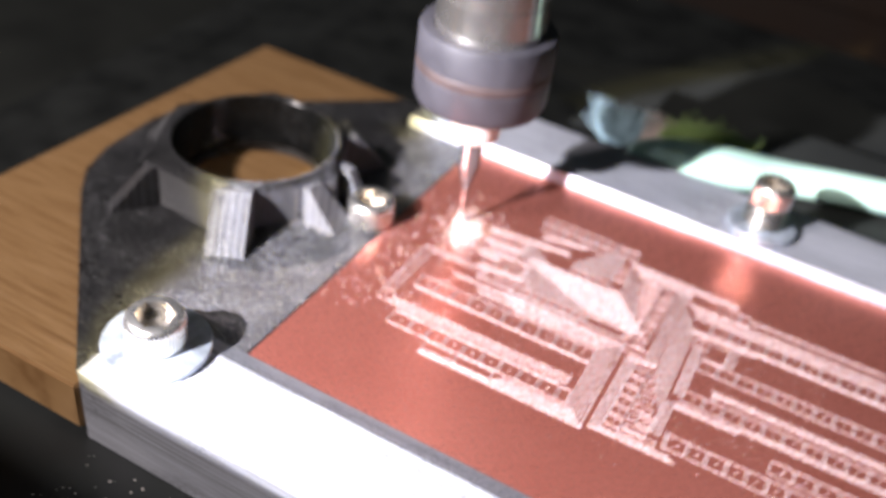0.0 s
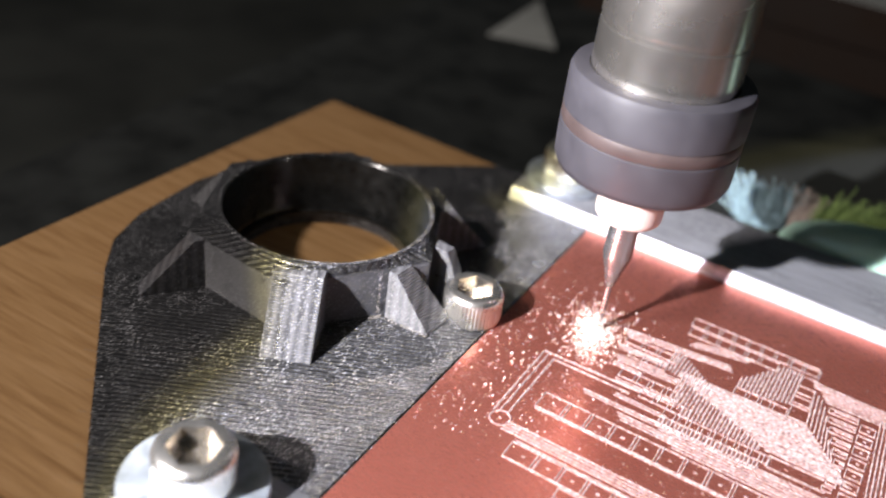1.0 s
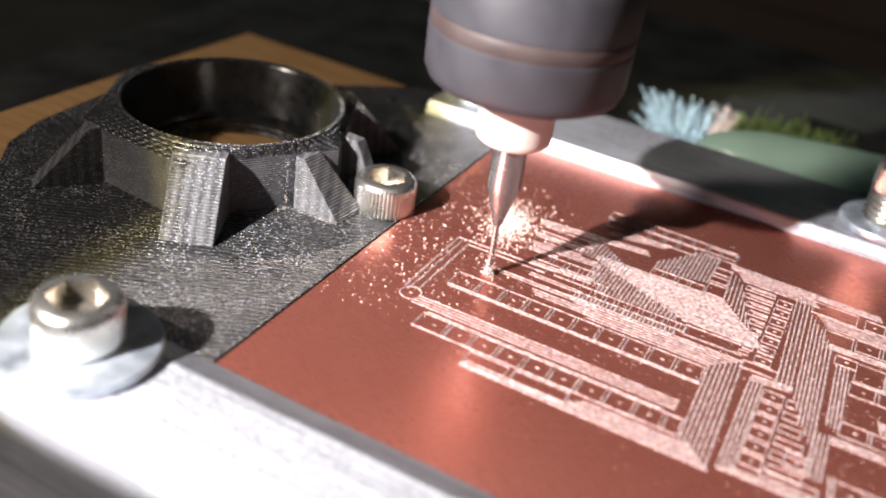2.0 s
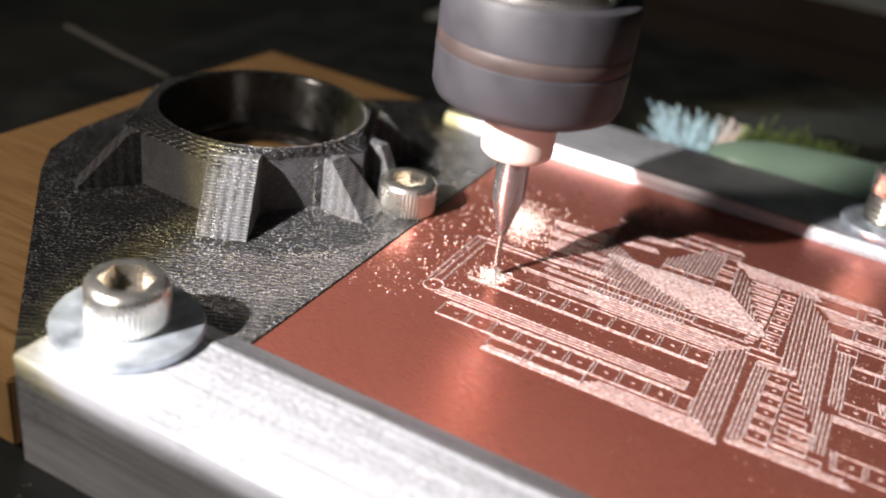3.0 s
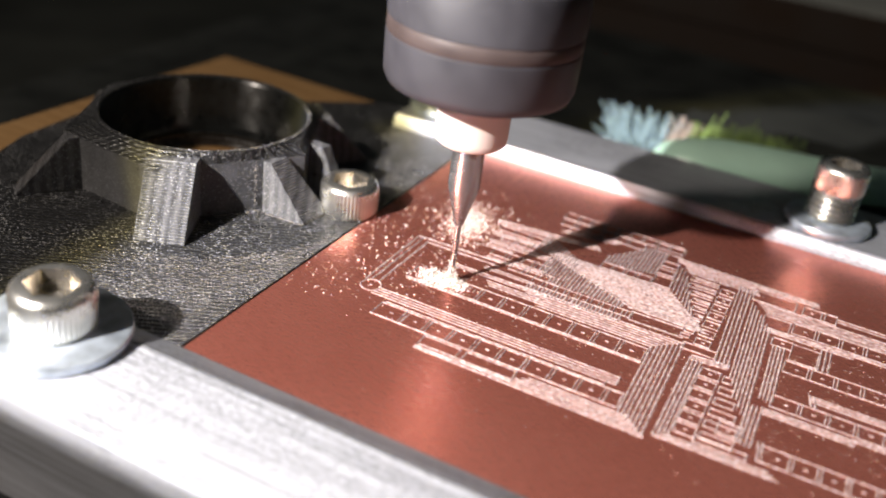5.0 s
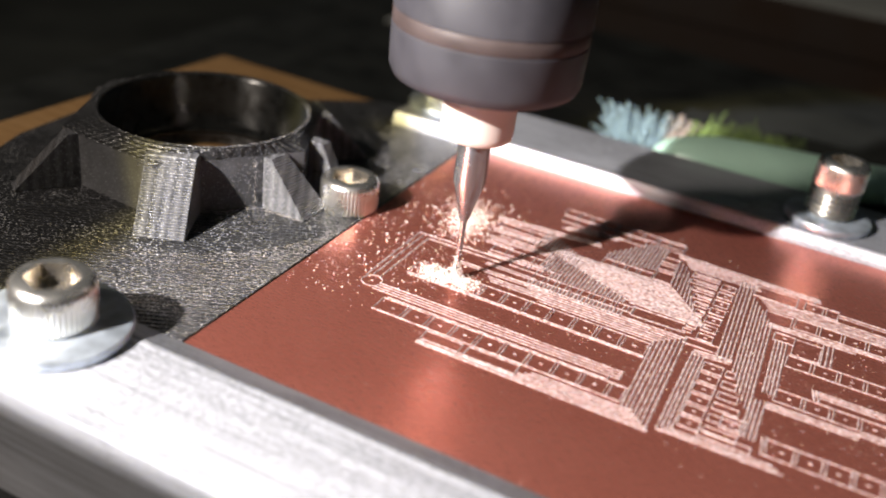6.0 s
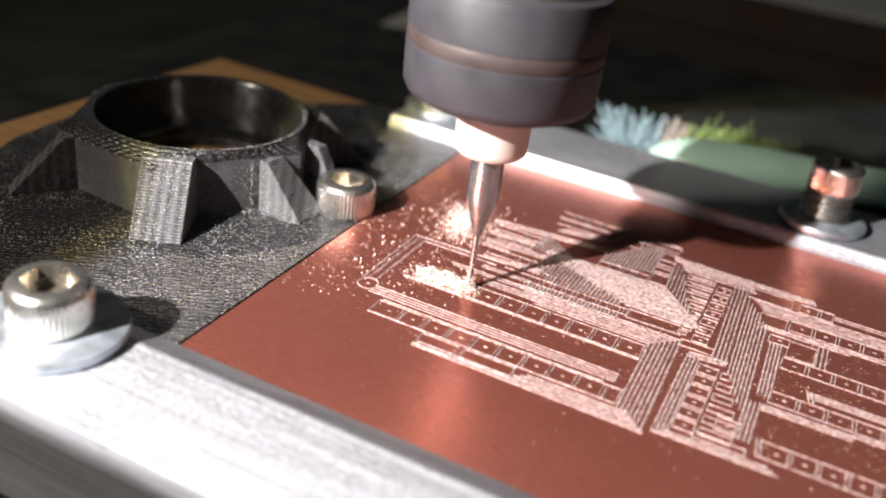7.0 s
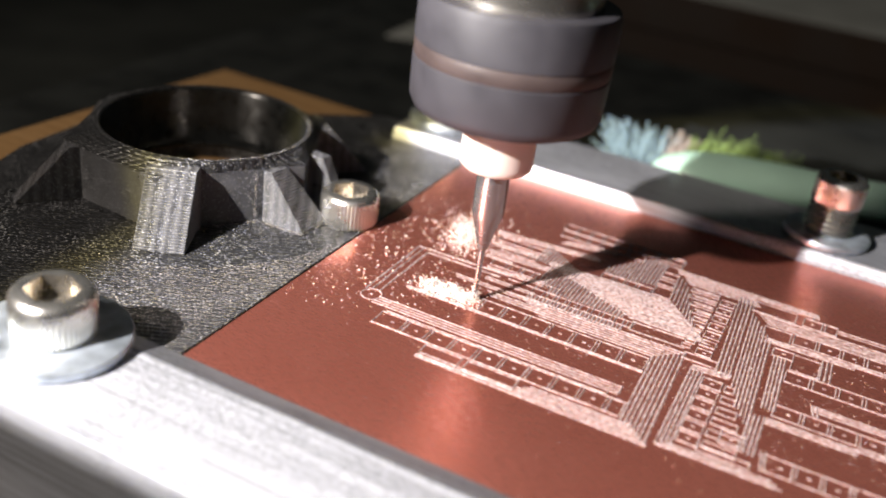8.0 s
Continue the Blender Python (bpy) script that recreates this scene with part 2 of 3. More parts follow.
def build_bars():
    front = thing("front_bar", "scratched bare aluminium clamping bar along the board", "metal bar")
    part("bar", rail([(-13.6, -10), (-13.6, 1.1), (-2.75, 1.1), (-2.75, -10)], -13.0, 130, 0.12), ALU, front, smooth=30)
    part("chamfer", rail([(-2.74, 1.0), (-2.6, 1.06), (0.1, 0.09), (0.1, 0.035), (-1.1, 0.03), (-1.1, -10), (-2.74, -10)], -12.9, 130, 0.02), CHAMFER, front, "dull blue-grey milled chamfer", smooth=20)
    far = thing("far_bar", "bare aluminium clamping bar behind the copper board", "metal bar")
    part("bar", rail([(59.05, -10), (59.05, 1.6), (72.0, 1.6), (72.0, -10)], -12.2, 130, 0.14), SHADED_ALU, far, smooth=30)
    # the inner edge keeps the lighter tone, as the lit side of this bar
    part("inner_edge", rail([(58.7, -10), (58.7, -1.6), (58.4, -1.55), (58.4, 0.3), (59.03, 1.56), (59.03, -10)], -12.1, 130, 0.06), ALU, far, "milled inner edge, lighter tone painted for the light on it", smooth=30)


# ---- screws and washers ----
def hex_ring(rim, top, flats):
    """Points of a hexagon, one for each point of a round rim."""
    out = []
    for v in rim:
        a = math.atan2(v.co.y, v.co.x)
        r = flats / 2 / math.cos((a + TAU / 12) % (TAU / 6) - TAU / 12)
        out.append((r * math.cos(a), r * math.sin(a), top))
    return out


def build_screw(label, m, shank=0.0, size=1.0):
    ob = thing("cap_screw", label, "screw", m, "socket cap screws")
    prof = [(1.0, 0.0), (3.25, 0.0), (3.45, 0.25), (3.5, 0.45), (3.5, 3.2), (3.42, 3.5), (3.15, 3.85), (2.9, 4.0)]
    prof = [(a * size, b * size) for a, b in prof]
    bm = lathe(prof, 144, lambda i, k: (1.0 if i % 3 else 0.955) if 2 <= k <= 4 else 1.0)
    bm.verts.ensure_lookup_table()
    rim, foot = list(bm.verts)[-144:], list(bm.verts)[:144]
    lip = hex_ring(rim, 4.0 * size, 4.0 * size)
    hexagon = [bm.verts.new(p) for p in lip]
    for i in range(144):
        j = (i + 1) % 144
        bm.faces.new((rim[i], rim[j], hexagon[j], hexagon[i]))
    bm.faces.new(foot)
    well = bmesh.new()
    high = [well.verts.new((x, y, z)) for x, y, z in lip]
    low = [well.verts.new((x, y, z - 1.9 * size)) for x, y, z in lip]
    for i in range(144):
        j = (i + 1) % 144
        well.faces.new((high[i], high[j], low[j], low[i]))
    well.faces.new(low)
    part("hex_socket", well, SOCKET, ob, "hexagonal socket, tinted warm for its reflections")
    part("knurled_head", bm, STEEL, ob, "knurled nickel head", smooth=50)
    if shank:
        turns = [(2.95 if k % 2 else 2.6, -shank + k * 0.35) for k in range(int(shank / 0.35) + 1)]
        part("threaded_shank", lathe([(0, -shank - 0.02)] + turns + [(2.2, 0.02)], 32), STEEL, ob, "exposed steel thread", smooth=20)
    return ob


def build_washer(label, m, r=6.6, thick=1.15):
    ob = thing("washer", label, "washer", m, "washers")
    b = 0.28
    part("disc", lathe([(2.2, 0), (r - b, 0), (r - 0.08, 0.1), (r, b), (r, thick - b), (r - 0.1, thick - 0.08), (r - b - 0.1, thick), (2.2, thick)], 96, close=True), ZINC, ob, smooth=35)


def build_fasteners():
    build_washer("wide zinc-plated washer on the front aluminium bar", at(-8.3, -5.8, 1.5, 0.5, 3.0, 0), r=6.3, thick=0.95)
    build_screw("nickel socket cap screw on a wide washer", at(-8.3, -5.8, 2.42, 0.5, 2.0, 10))
    build_screw("nickel socket cap screw holding the black print", at(-2.9, 31.9, 0.02, 0, 0, 25), size=0.95)
    build_washer("small zinc washer on the far aluminium bar", at(46.0, 64.2, 1.62), r=5.2, thick=1.0)
    build_screw("half-driven socket cap screw with bare thread", at(46.0, 64.2, 6.2, 0, 0, 5), shank=3.58, size=0.87)
    build_washer("zinc washer at the end of the far bar", at(-7.0, 65.4, 1.62), r=5.6)
    build_screw("nickel socket cap screw on the far bar's end", at(-7.0, 65.4, 2.8, 0, 0, 40))


# ---- the black printed bracket ----
RING = (-22.0, 30.2)


def build_bracket():
    ob = thing("printed_bracket", "black 3D-printed bracket with a ribbed ring", "bracket")
    cx, cy = RING
    brim = [(-0.3, 58.3), (-0.3, -1.0), (-13.2, -1.0), (-13.2, -12.6), (-14.6, -12.4), (-40.0, 13.4), (-43.6, 18.0), (-45.6, 24.0), (-46.2, 34.6), (-44.6, 41.0), (-41.2, 45.8), (-18.4, 66.4), (-13.0, 67.6), (-13.0, 58.3)]
    plate = [(0, 58.3), (0, -1.0), (-13.2, -1.0), (-13.2, -11.6), (-38.9, 14.5), (-42.2, 18.6), (-44.2, 24.2), (-44.8, 34.4), (-43.2, 40.4), (-40.0, 44.8), (-17.6, 65.2), (-13.0, 66.2), (-13.0, 58.3)]
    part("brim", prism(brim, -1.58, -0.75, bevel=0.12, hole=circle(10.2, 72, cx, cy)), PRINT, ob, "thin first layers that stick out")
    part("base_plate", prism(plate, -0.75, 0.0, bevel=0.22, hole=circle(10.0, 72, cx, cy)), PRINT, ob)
    def turned(name, profile, mat, label, smooth, close=True):
        bm = lathe(profile, 120, close=close)
        bmesh.ops.translate(bm, vec=(cx, cy, 0), verts=bm.verts)
        part(name, bm, mat, ob, label, smooth=smooth)

    # six-sided housing: each side by the angle of its normal and its distance from the axis
    sides = [(-95, 13.7), (-35, 12.1), (25, 12.8), (85, 13.2), (145, 13.4), (205, 13.6)]
    corners = []
    for (a, d), (b, e) in zip(sides, sides[1:] + sides[:1]):
        a, b = radians(a), radians(b)
        det = math.sin(b - a)
        corners.append((cx + (d * math.sin(b) - e * math.sin(a)) / det, cy + (e * math.cos(a) - d * math.cos(b)) / det))
    part("housing", prism(corners, 0.001, 6.2, bevel=0.1, hole=circle(11.95, 96, cx, cy)), WALL, ob, "six-sided wall of fine layers, base lightened for the light on it", smooth=30)

    # the housing's top draws in, layer by layer, to the round rim
    def outline_at(f, n=144):
        out = []
        for i in range(n):
            a = TAU * i / n
            hexagon = min(d / max(1e-3, math.cos(a - radians(b))) for b, d in sides if math.cos(a - radians(b)) > 0.3)
            r = hexagon * (1 - f) + 12.25 * f
            out.append((cx + r * math.cos(a), cy + r * math.sin(a)))
        return out
    bm = bmesh.new()
    levels = [(f, z) for k in range(9) for f, z in ((k / 8, 6.2 + 0.135 * k), (k / 8, 6.335 + 0.135 * k))]
    rings = [[bm.verts.new((x, y, z)) for x, y in outline_at(f)] for f, z in levels]
    rings += [[bm.verts.new((x, y, z)) for x, y in circle(r, 144, cx, cy)] for r, z in ((12.0, 7.55), (11.75, 7.4), (11.6, 6.2))]
    for p, q in zip(rings, rings[1:] + rings[:1]):
        for i in range(144):
            bm.faces.new((p[i], p[(i + 1) % 144], q[(i + 1) % 144], q[i]))
    part("ring_rim", bm, PRINT, ob, "stepped rim of fine layers", smooth=30)
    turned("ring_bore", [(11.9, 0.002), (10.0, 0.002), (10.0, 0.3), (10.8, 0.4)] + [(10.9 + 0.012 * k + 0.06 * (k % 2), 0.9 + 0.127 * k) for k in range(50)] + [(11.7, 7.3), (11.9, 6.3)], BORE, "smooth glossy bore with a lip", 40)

    def gusset(angle, foot, at_foot, at_top, top=14.0, height=6.15):
        """A buttress that leans on the housing: its two widths are given as offsets from the radius."""
        a = radians(angle)
        bm = bmesh.new()
        side = [(12.3, 0.002, 0), (foot, 0.002, 0), (foot, 0.2, 0), (top, height, 1), (12.3, height, 1)]
        loops = []
        for k in (0, 1):
            loops.append([bm.verts.new((cx + u * math.cos(a) - w * math.sin(a), cy + u * math.sin(a) + w * math.cos(a), z))
                          for u, z, up in side for w in [(at_top if up or u < 13 else at_foot)[k]]])
        bm.faces.new(loops[0]), bm.faces.new(loops[1])
        for i in range(5):
            j = (i + 1) % 5
            bm.faces.new((loops[0][i], loops[0][j], loops[1][j], loops[1][i]))
        bmesh.ops.bevel(bm, geom=list(bm.edges), offset=0.07, segments=1, affect="EDGES", clamp_overlap=True)
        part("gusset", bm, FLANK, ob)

    gusset(-65, 19.3, (-2.6, 2.7), (-2.7, 2.6), 13.9, 6.9)
    gusset(-5, 17.7, (-3.3, 1.0), (-3.9, -1.2), 13.4)
    gusset(-5, 17.7, (3.5, 5.0), (3.5, 5.0), 14.6)
    gusset(-125, 21.4, (0.4, 2.4), (0.4, 2.4), 15.6)
    for angle in (55, 115, 175):
        gusset(angle, 20.0, (-2.6, 2.6), (-2.6, 2.6), 15.0)


def build_strings():
    """Thin threads that the printer drew out along the plate's slanted edge."""
    rnd = random.Random(11)
    for k in range(8):
        f = 0.08 + 0.84 * k / 7
        x, y = -14.6 - 25.4 * f, -12.4 + 25.8 * f
        pts = [(x - 1.2 + 0.55 * i + rnd.uniform(-0.05, 0.05), y - 0.3 + 0.28 * i * rnd.uniform(0.6, 1.3), 0.02 + 0.05 * math.sin(i)) for i in range(6 if k != 1 else 14)]
        bm = bmesh.new()
        rings = [[bm.verts.new((px + 0.035 * math.cos(a), py + 0.035 * math.sin(a), pz + 0.035 * math.sin(2 * a))) for a in (0.3, 2.4, 4.5)] for px, py, pz in pts]
        for p, q in zip(rings, rings[1:]):
            for i in range(3):
                bm.faces.new((p[i], p[(i + 1) % 3], q[(i + 1) % 3], q[i]))
        tagged(part("print_thread", bm, PALE_THREAD), "hair-thin plastic thread on the black print", "thread", "print threads")


# ---- the copper board and its milled pattern ----
def strips(segments, width, seed, step=0.45):
    """Burred milled lines along segments (x0, y0, x1, y1), with slightly ragged sides."""
    rnd = random.Random(seed)
    verts, faces = [], []
    for x0, y0, x1, y1 in segments:
        length = math.hypot(x1 - x0, y1 - y0)
        if length < 0.02:
            continue
        n = max(1, int(length / step))
        ux, uy = (x1 - x0) / length, (y1 - y0) / length
        base = len(verts)
        top = rnd.uniform(0.065, 0.095)
        for i in range(n + 1):
            d = length * i / n + (-width * 0.3 if i == 0 else width * 0.3 if i == n else 0)
            for side in (-1, 0, 1):
                w = side * width / 2 * rnd.uniform(0.75, 1.25) + rnd.uniform(-0.012, 0.012)
                verts.append((x0 + ux * d - uy * w, y0 + uy * d + ux * w, 0.001 if side else top * rnd.uniform(0.75, 1.2)))
        for i in range(n):
            a = base + 3 * i
            faces += [(a, a + 3, a + 4, a + 1), (a + 1, a + 4, a + 5, a + 2)]
    me = bpy.data.meshes.new("milled_pattern")
    me.from_pydata(verts, [], faces)
    return me


def outline_of(x0, x1, y0, y1):
    return [(x0, y0, x1, y0), (x1, y0, x1, y1), (x1, y1, x0, y1), (x0, y1, x0, y0)]


def pad_row(x0, x1, y0, y1, pitch, first, gap=0.34, dots=True):
    """A row of pads in one box: long sides, a pair of cuts between pads, and drill marks."""
    segs = outline_of(x0, x1, y0, y1)
    x = first
    while x < x1 - pitch * 0.4:
        if x + pitch / 2 < x1 - 0.5:
            segs += [(x + pitch / 2 - gap / 2, y0, x + pitch / 2 - gap / 2, y1), (x + pitch / 2 + gap / 2, y0, x + pitch / 2 + gap / 2, y1)]
        if dots:
            segs.append((x - 0.13, (y0 + y1) / 2, x + 0.13, (y0 + y1) / 2))
        x += pitch
    return segs


def bundle(x0, y0, x1, y1, count, dx, dy, trim0=(0, 0), trim1=(0, 0)):
    """count parallel cuts, each shifted by dx, dy from the last, with its ends moved by the trims."""
    return [(x0 + k * (dx + trim0[0]), y0 + k * (dy + trim0[1]), x1 + k * (dx + trim1[0]), y1 + k * (dy + trim1[1])) for k in range(count)]


def ring_cut(x, y, r, n=20):
    pts = circle(r, n, x, y)
    return [(*a, *b) for a, b in zip(pts, pts[1:] + pts[:1])]


def build_board():
    ob = thing("circuit_board", "copper-clad circuit board half milled with pale isolation cuts", "circuit board")
    part("laminate", box(0.05, 110, -1.0, 58.3, -1.58, -0.05, 0.05), LAMINATE, ob, "thin fibre laminate edge")
    part("copper_layer", box(0.05, 110, -1.0, 58.3, -0.05, 0.0), COPPER, ob, "brushed copper foil with faint stains")
    groups = []

    def cut(width, segments):
        groups.append((width, segments))

    line, dense, hatch = 0.165, 0.225, 0.27
    # loop with a round pad, and the bus below it
    cut(line, ring_cut(7.65, 19.3, 1.05) + [(7.55, 19.3, 7.75, 19.3)])
    cut(dense, [(6.55, 19.9, 6.55, 31.5), (7.15, 20.4, 7.15, 31.6), (7.95, 20.3, 7.95, 30.9), (6.6, 31.6, 17.5, 31.9), (8.0, 30.9, 16.5, 31.0)])
    cut(line, bundle(8.4, 18.1, 33.9, 18.1, 4, 0, 0.42, (0.05, 0), (0, 0)) + [(33.9, 18.0, 33.9, 19.5), (33.0, 17.4, 33.0, 18.2)])
    cut(line, pad_row(10.2, 34.9, 14.9, 17.2, 2.54, 11.9) + [(10.5, 17.5, 33.0, 17.45)])
    cut(line, outline_of(16.3, 20.1, 12.6, 14.6) + outline_of(20.7, 25.7, 12.9, 14.6))
    cut(dense, bundle(16.3, 12.35, 38.0, 12.35, 3, 0, 0.40, (0.1, 0), (-0.3, 0)) + bundle(26.0, 13.5, 37.0, 13.5, 3, 0, 0.4, (0.5, 0), (-0.4, 0)))
    cut(line, pad_row(9.6, 34.7, 23.1, 25.6, 2.47, 11.2) + [(9.8, 22.8, 34.7, 22.85)])
    # wide bus that turns the corner
    cut(dense, bundle(23.0, 26.2, 34.9, 26.2, 7, 0, 0.42, (-0.5, 0), (0.42, 0)) + bundle(34.9, 26.3, 35.2, 14.4, 7, 0.42, 0.42, (0, 0), (0.02, -0.75)))
    # block with a column of pads
    cut(dense, bundle(38.55, 26.8, 38.65, 13.3, 4, 0.38, 0, (0, -0.1), (0, 0.25)) + bundle(38.7, 13.2, 49.0, 13.4, 3, 0, 0.36, (0.3, 0), (-0.5, 0)) + bundle(38.6, 26.5, 42.1, 26.9, 3, 0, 0.36))
    cut(line, outline_of(41.8, 46.2, 14.4, 15.3))
    for k in range(6):
        y = 15.6 + 1.9 * k
        cut(line, outline_of(39.95, 41.75, y - 0.78, y + 0.72) + [(40.75, y, 41.0, y)] + outline_of(42.1, min(44.9, 42.5 + (27 - y) * 0.24), y - 0.5, y + 0.5))
    cut(line, outline_of(43.2, 45.2, 16.6, 18.6) + [(44.0, 17.6, 44.3, 17.6)])
    cut(dense, bundle(44.9, 22.7, 45.0, 16.4, 4, 0.4, 0))
    # two upright buses and the cells beside them
    cut(dense, bundle(39.95, 44.0, 40.75, 27.2, 4, 0.42, 0.05) + bundle(41.8, 41.5, 42.6, 25.6, 7, 0.42, -0.75, (0, 0), (-0.02, -0.25)))
    for k in range(7):
        y = 30.0 + 1.92 * k
        cut(line, outline_of(38.25, 39.75, y - 0.62, y + 0.62) + [(38.9, y, 39.15, y)])
    for k in range(6):
        y = 34.6 + 1.55 * k
        cut(line, outline_of(34.9 + max(0, 41.5 - y) * 0.30, 37.9, y - 0.42, y + 0.42) + [(35.4 + max(0, 41.5 - y) * 0.30, y + 0.1, 37.9, y + 0.1)])
    for k in range(4):
        y = 30.3 + 1.05 * k
        cut(line, outline_of(36.7 + 0.2 * (k % 2), 37.6 + 0.2 * (k % 2), y - 0.3, y + 0.3))
    cut(line, outline_of(37.3, 40.6, 27.9, 29.1))
    # upper boxes and the thick line along the top
    cut(line, pad_row(18.1, 32.6, 47.0, 48.6, 1.6, 19.0, 0.3, False) + pad_row(18.4, 28.5, 45.1, 46.7, 1.6, 19.3, 0.35, False) + outline_of(29.7, 32.8, 46.2, 48.2))
    cut(dense, bundle(19.2, 43.2, 25.5, 44.4, 3, 0.2, 0.45) + bundle(12.1, 41.2, 24.0, 42.5, 3, 0.25, -0.4))
    cut(dense, bundle(32.5, 46.0, 48.0, 45.7, 3, 0.1, -0.42) + bundle(33.6, 44.7, 41.4, 44.6, 4, 0.25, -0.42) + [(48.0, 45.7, 47.6, 44.4)])
    cut(line, pad_row(13.0, 19.0, 38.9, 40.1, 1.7, 14.2, 0.4, False) + pad_row(14.2, 18.4, 36.8, 38.2, 1.6, 15.2, 0.4, False))
    cut(dense, bundle(12.6, 38.2, 18.0, 38.4, 3, 0.2, -0.36) + bundle(13.2, 36.2, 20.5, 36.5, 3, 0.2, -0.4) + bundle(13.4, 34.9, 16.5, 34.9, 2, 0, -0.4))
    cut(line, pad_row(14.6, 21.0, 33.0, 34.4, 1.6, 15.6, 0.45, False) + pad_row(17.6, 23.0, 31.2, 32.6, 1.5, 18.6, 0.5, False) + bundle(14.5, 32.4, 21.0, 32.5, 2, 0.2, -0.4))
    cut(dense, bundle(12.6, 28.6, 23.0, 28.6, 2, 0.3, -0.4) + bundle(16.8, 27.5, 22.8, 27.5, 3, 0.3, -0.4) + [(15.5, 30.2, 21.0, 30.1), (15.5, 29.8, 21.0, 29.7)])
    # close upright hatching in slanted bands, with rows of cells under it
    cut(hatch, [(x, 37.4 - 0.25 * (x - 18.3), x + 0.05, 41.8 - 0.85 * (x - 18.3)) for x in np.arange(18.3, 23.5, 0.42)])
    cut(hatch, [(x, 31.4 if x > 22.5 else 33.4 - 0.8 * (x - 20), x + 0.05, 36.6 - 0.46 * (x - 21)) for x in np.arange(20.4, 30.2, 0.42)])
    cut(line, pad_row(20.6, 31.4, 29.9, 31.1, 1.25, 21.4, 0.42, False))
    cut(hatch, [(x, 28.5, x, 29.7) for x in np.arange(20.6, 30.8, 0.42)] + [(31.6, 29.6, 37.0, 29.7), (31.4, 31.3, 36.6, 31.4), (31.5, 31.3, 31.5, 29.6)])
    cut(hatch, [(x, 39.6 + 0.3 * max(0, x - 28.4), x + 0.05, min(46.4, 41.2 + 1.55 * (x - 25.7))) for x in np.arange(25.7, 31.3, 0.42)])
    cut(line, pad_row(25.6, 31.2, 38.2, 39.5, 1.3, 26.4, 0.4, False) + outline_of(31.4, 33.4, 38.4, 40.6) + outline_of(31.2, 33.0, 41.1, 42.3) + outline_of(31.2, 33.0, 43.0, 44.3))
    # solid milled field between the hatched bands
    cut(0.30, [(22.0 + 2.05 * max(-1.0, 36.2 - y), y, 33.2 + 0.86 * (38.4 - y), y + 0.05) for y in np.arange(31.9, 38.1, 0.36)])
    tops = (44.3, 43.9, 43.4, 42.6, 41.0, 39.2, 37.4, 36.0)
    cut(dense, [(33.0 + 0.48 * k, top, 33.4 + 0.48 * k, 38.7 - 0.6 * k) for k, top in enumerate(tops)])
    # long traces and pad rows towards the board's other end
    cut(line, outline_of(41.6, 46.0, 42.1, 44.4) + pad_row(46.8, 50.2, 42.2, 44.1, 2.3, 47.7) + bundle(50.3, 43.6, 104, 43.6, 2, 0, -0.5))
    cut(dense, bundle(42.3, 41.8, 104, 42.0, 5, 0.3, -0.42))
    cut(line, outline_of(43.4, 46.1, 37.2, 39.6) + pad_row(46.4, 104, 37.7, 39.8, 2.36, 47.6))
    cut(dense, bundle(43.8, 36.4, 52.5, 36.6, 3, 0.1, 0.36) + bundle(52.5, 37.1, 104, 37.2, 2, 0, 0.36))
    cut(line, outline_of(44.9, 46.9, 34.2, 35.7) + [(45.8, 35.0, 46.1, 35.0)] + outline_of(46.9, 49.5, 32.4, 35.6))
    cut(dense, bundle(49.6, 36.2, 49.7, 32.3, 3, 0.45, 0) + bundle(45.2, 34.0, 45.6, 24.2, 4, 0.36, 0))
    cut(line, pad_row(46.7, 104, 30.0, 32.1, 2.42, 47.9))
    cut(dense, bundle(49.6, 27.4, 104, 27.3, 3, 0.15, -0.42) + bundle(49.6, 27.4, 50.0, 25.6, 2, 0.4, 0))
    cut(line, pad_row(46.6, 104, 23.5, 25.5, 2.45, 47.9))
    cut(dense, bundle(46.1, 22.0, 54.0, 22.1, 3, 0.1, 0.4) + bundle(54.0, 22.8, 104, 22.9, 2, 0, 0.4))
    cut(line, pad_row(47.0, 104, 15.1, 17.4, 2.3, 48.5) + pad_row(58.5, 68.0, 18.4, 20.4, 2.54, 60.0) + bundle(46.7, 17.7, 47.0, 15.0, 2, 0.4, 0))
    for k, (width, segments) in enumerate(groups):
        part_mesh("milled_pattern", strips(segments, width, 100 + k), SUBSTRATE, ob, "pale rough isolation cuts")


# ---- chips of milled laminate ----
def chips(spots, seed):
    """Irregular little flakes: spots of (x, y, z, size)."""
    rnd = random.Random(seed)
    verts, faces = [], []
    for x, y, z, s in spots:
        b = len(verts)
        turn = rnd.uniform(0, TAU)
        for k in range(3):
            a = turn + k * TAU / 3 + rnd.uniform(-0.5, 0.5)
            r = s * rnd.uniform(0.5, 1.2)
            verts.append((x + r * math.cos(a), y + r * math.sin(a), z + s * rnd.uniform(0, 0.35)))
        verts.append((x + s * rnd.uniform(-0.4, 0.4), y + s * rnd.uniform(-0.4, 0.4), z + s * rnd.uniform(0.5, 1.1)))
        verts.append((x + s * rnd.uniform(-0.3, 0.3), y + s * rnd.uniform(-0.3, 0.3), z - 0.02))
        faces += [(b, b + 1, b + 3), (b + 1, b + 2, b + 3), (b + 2, b, b + 3), (b + 1, b, b + 4), (b + 2, b + 1, b + 4), (b, b + 2, b + 4)]
    me = bpy.data.meshes.new("milling_chips")
    me.from_pydata(verts, [], faces)
    return me


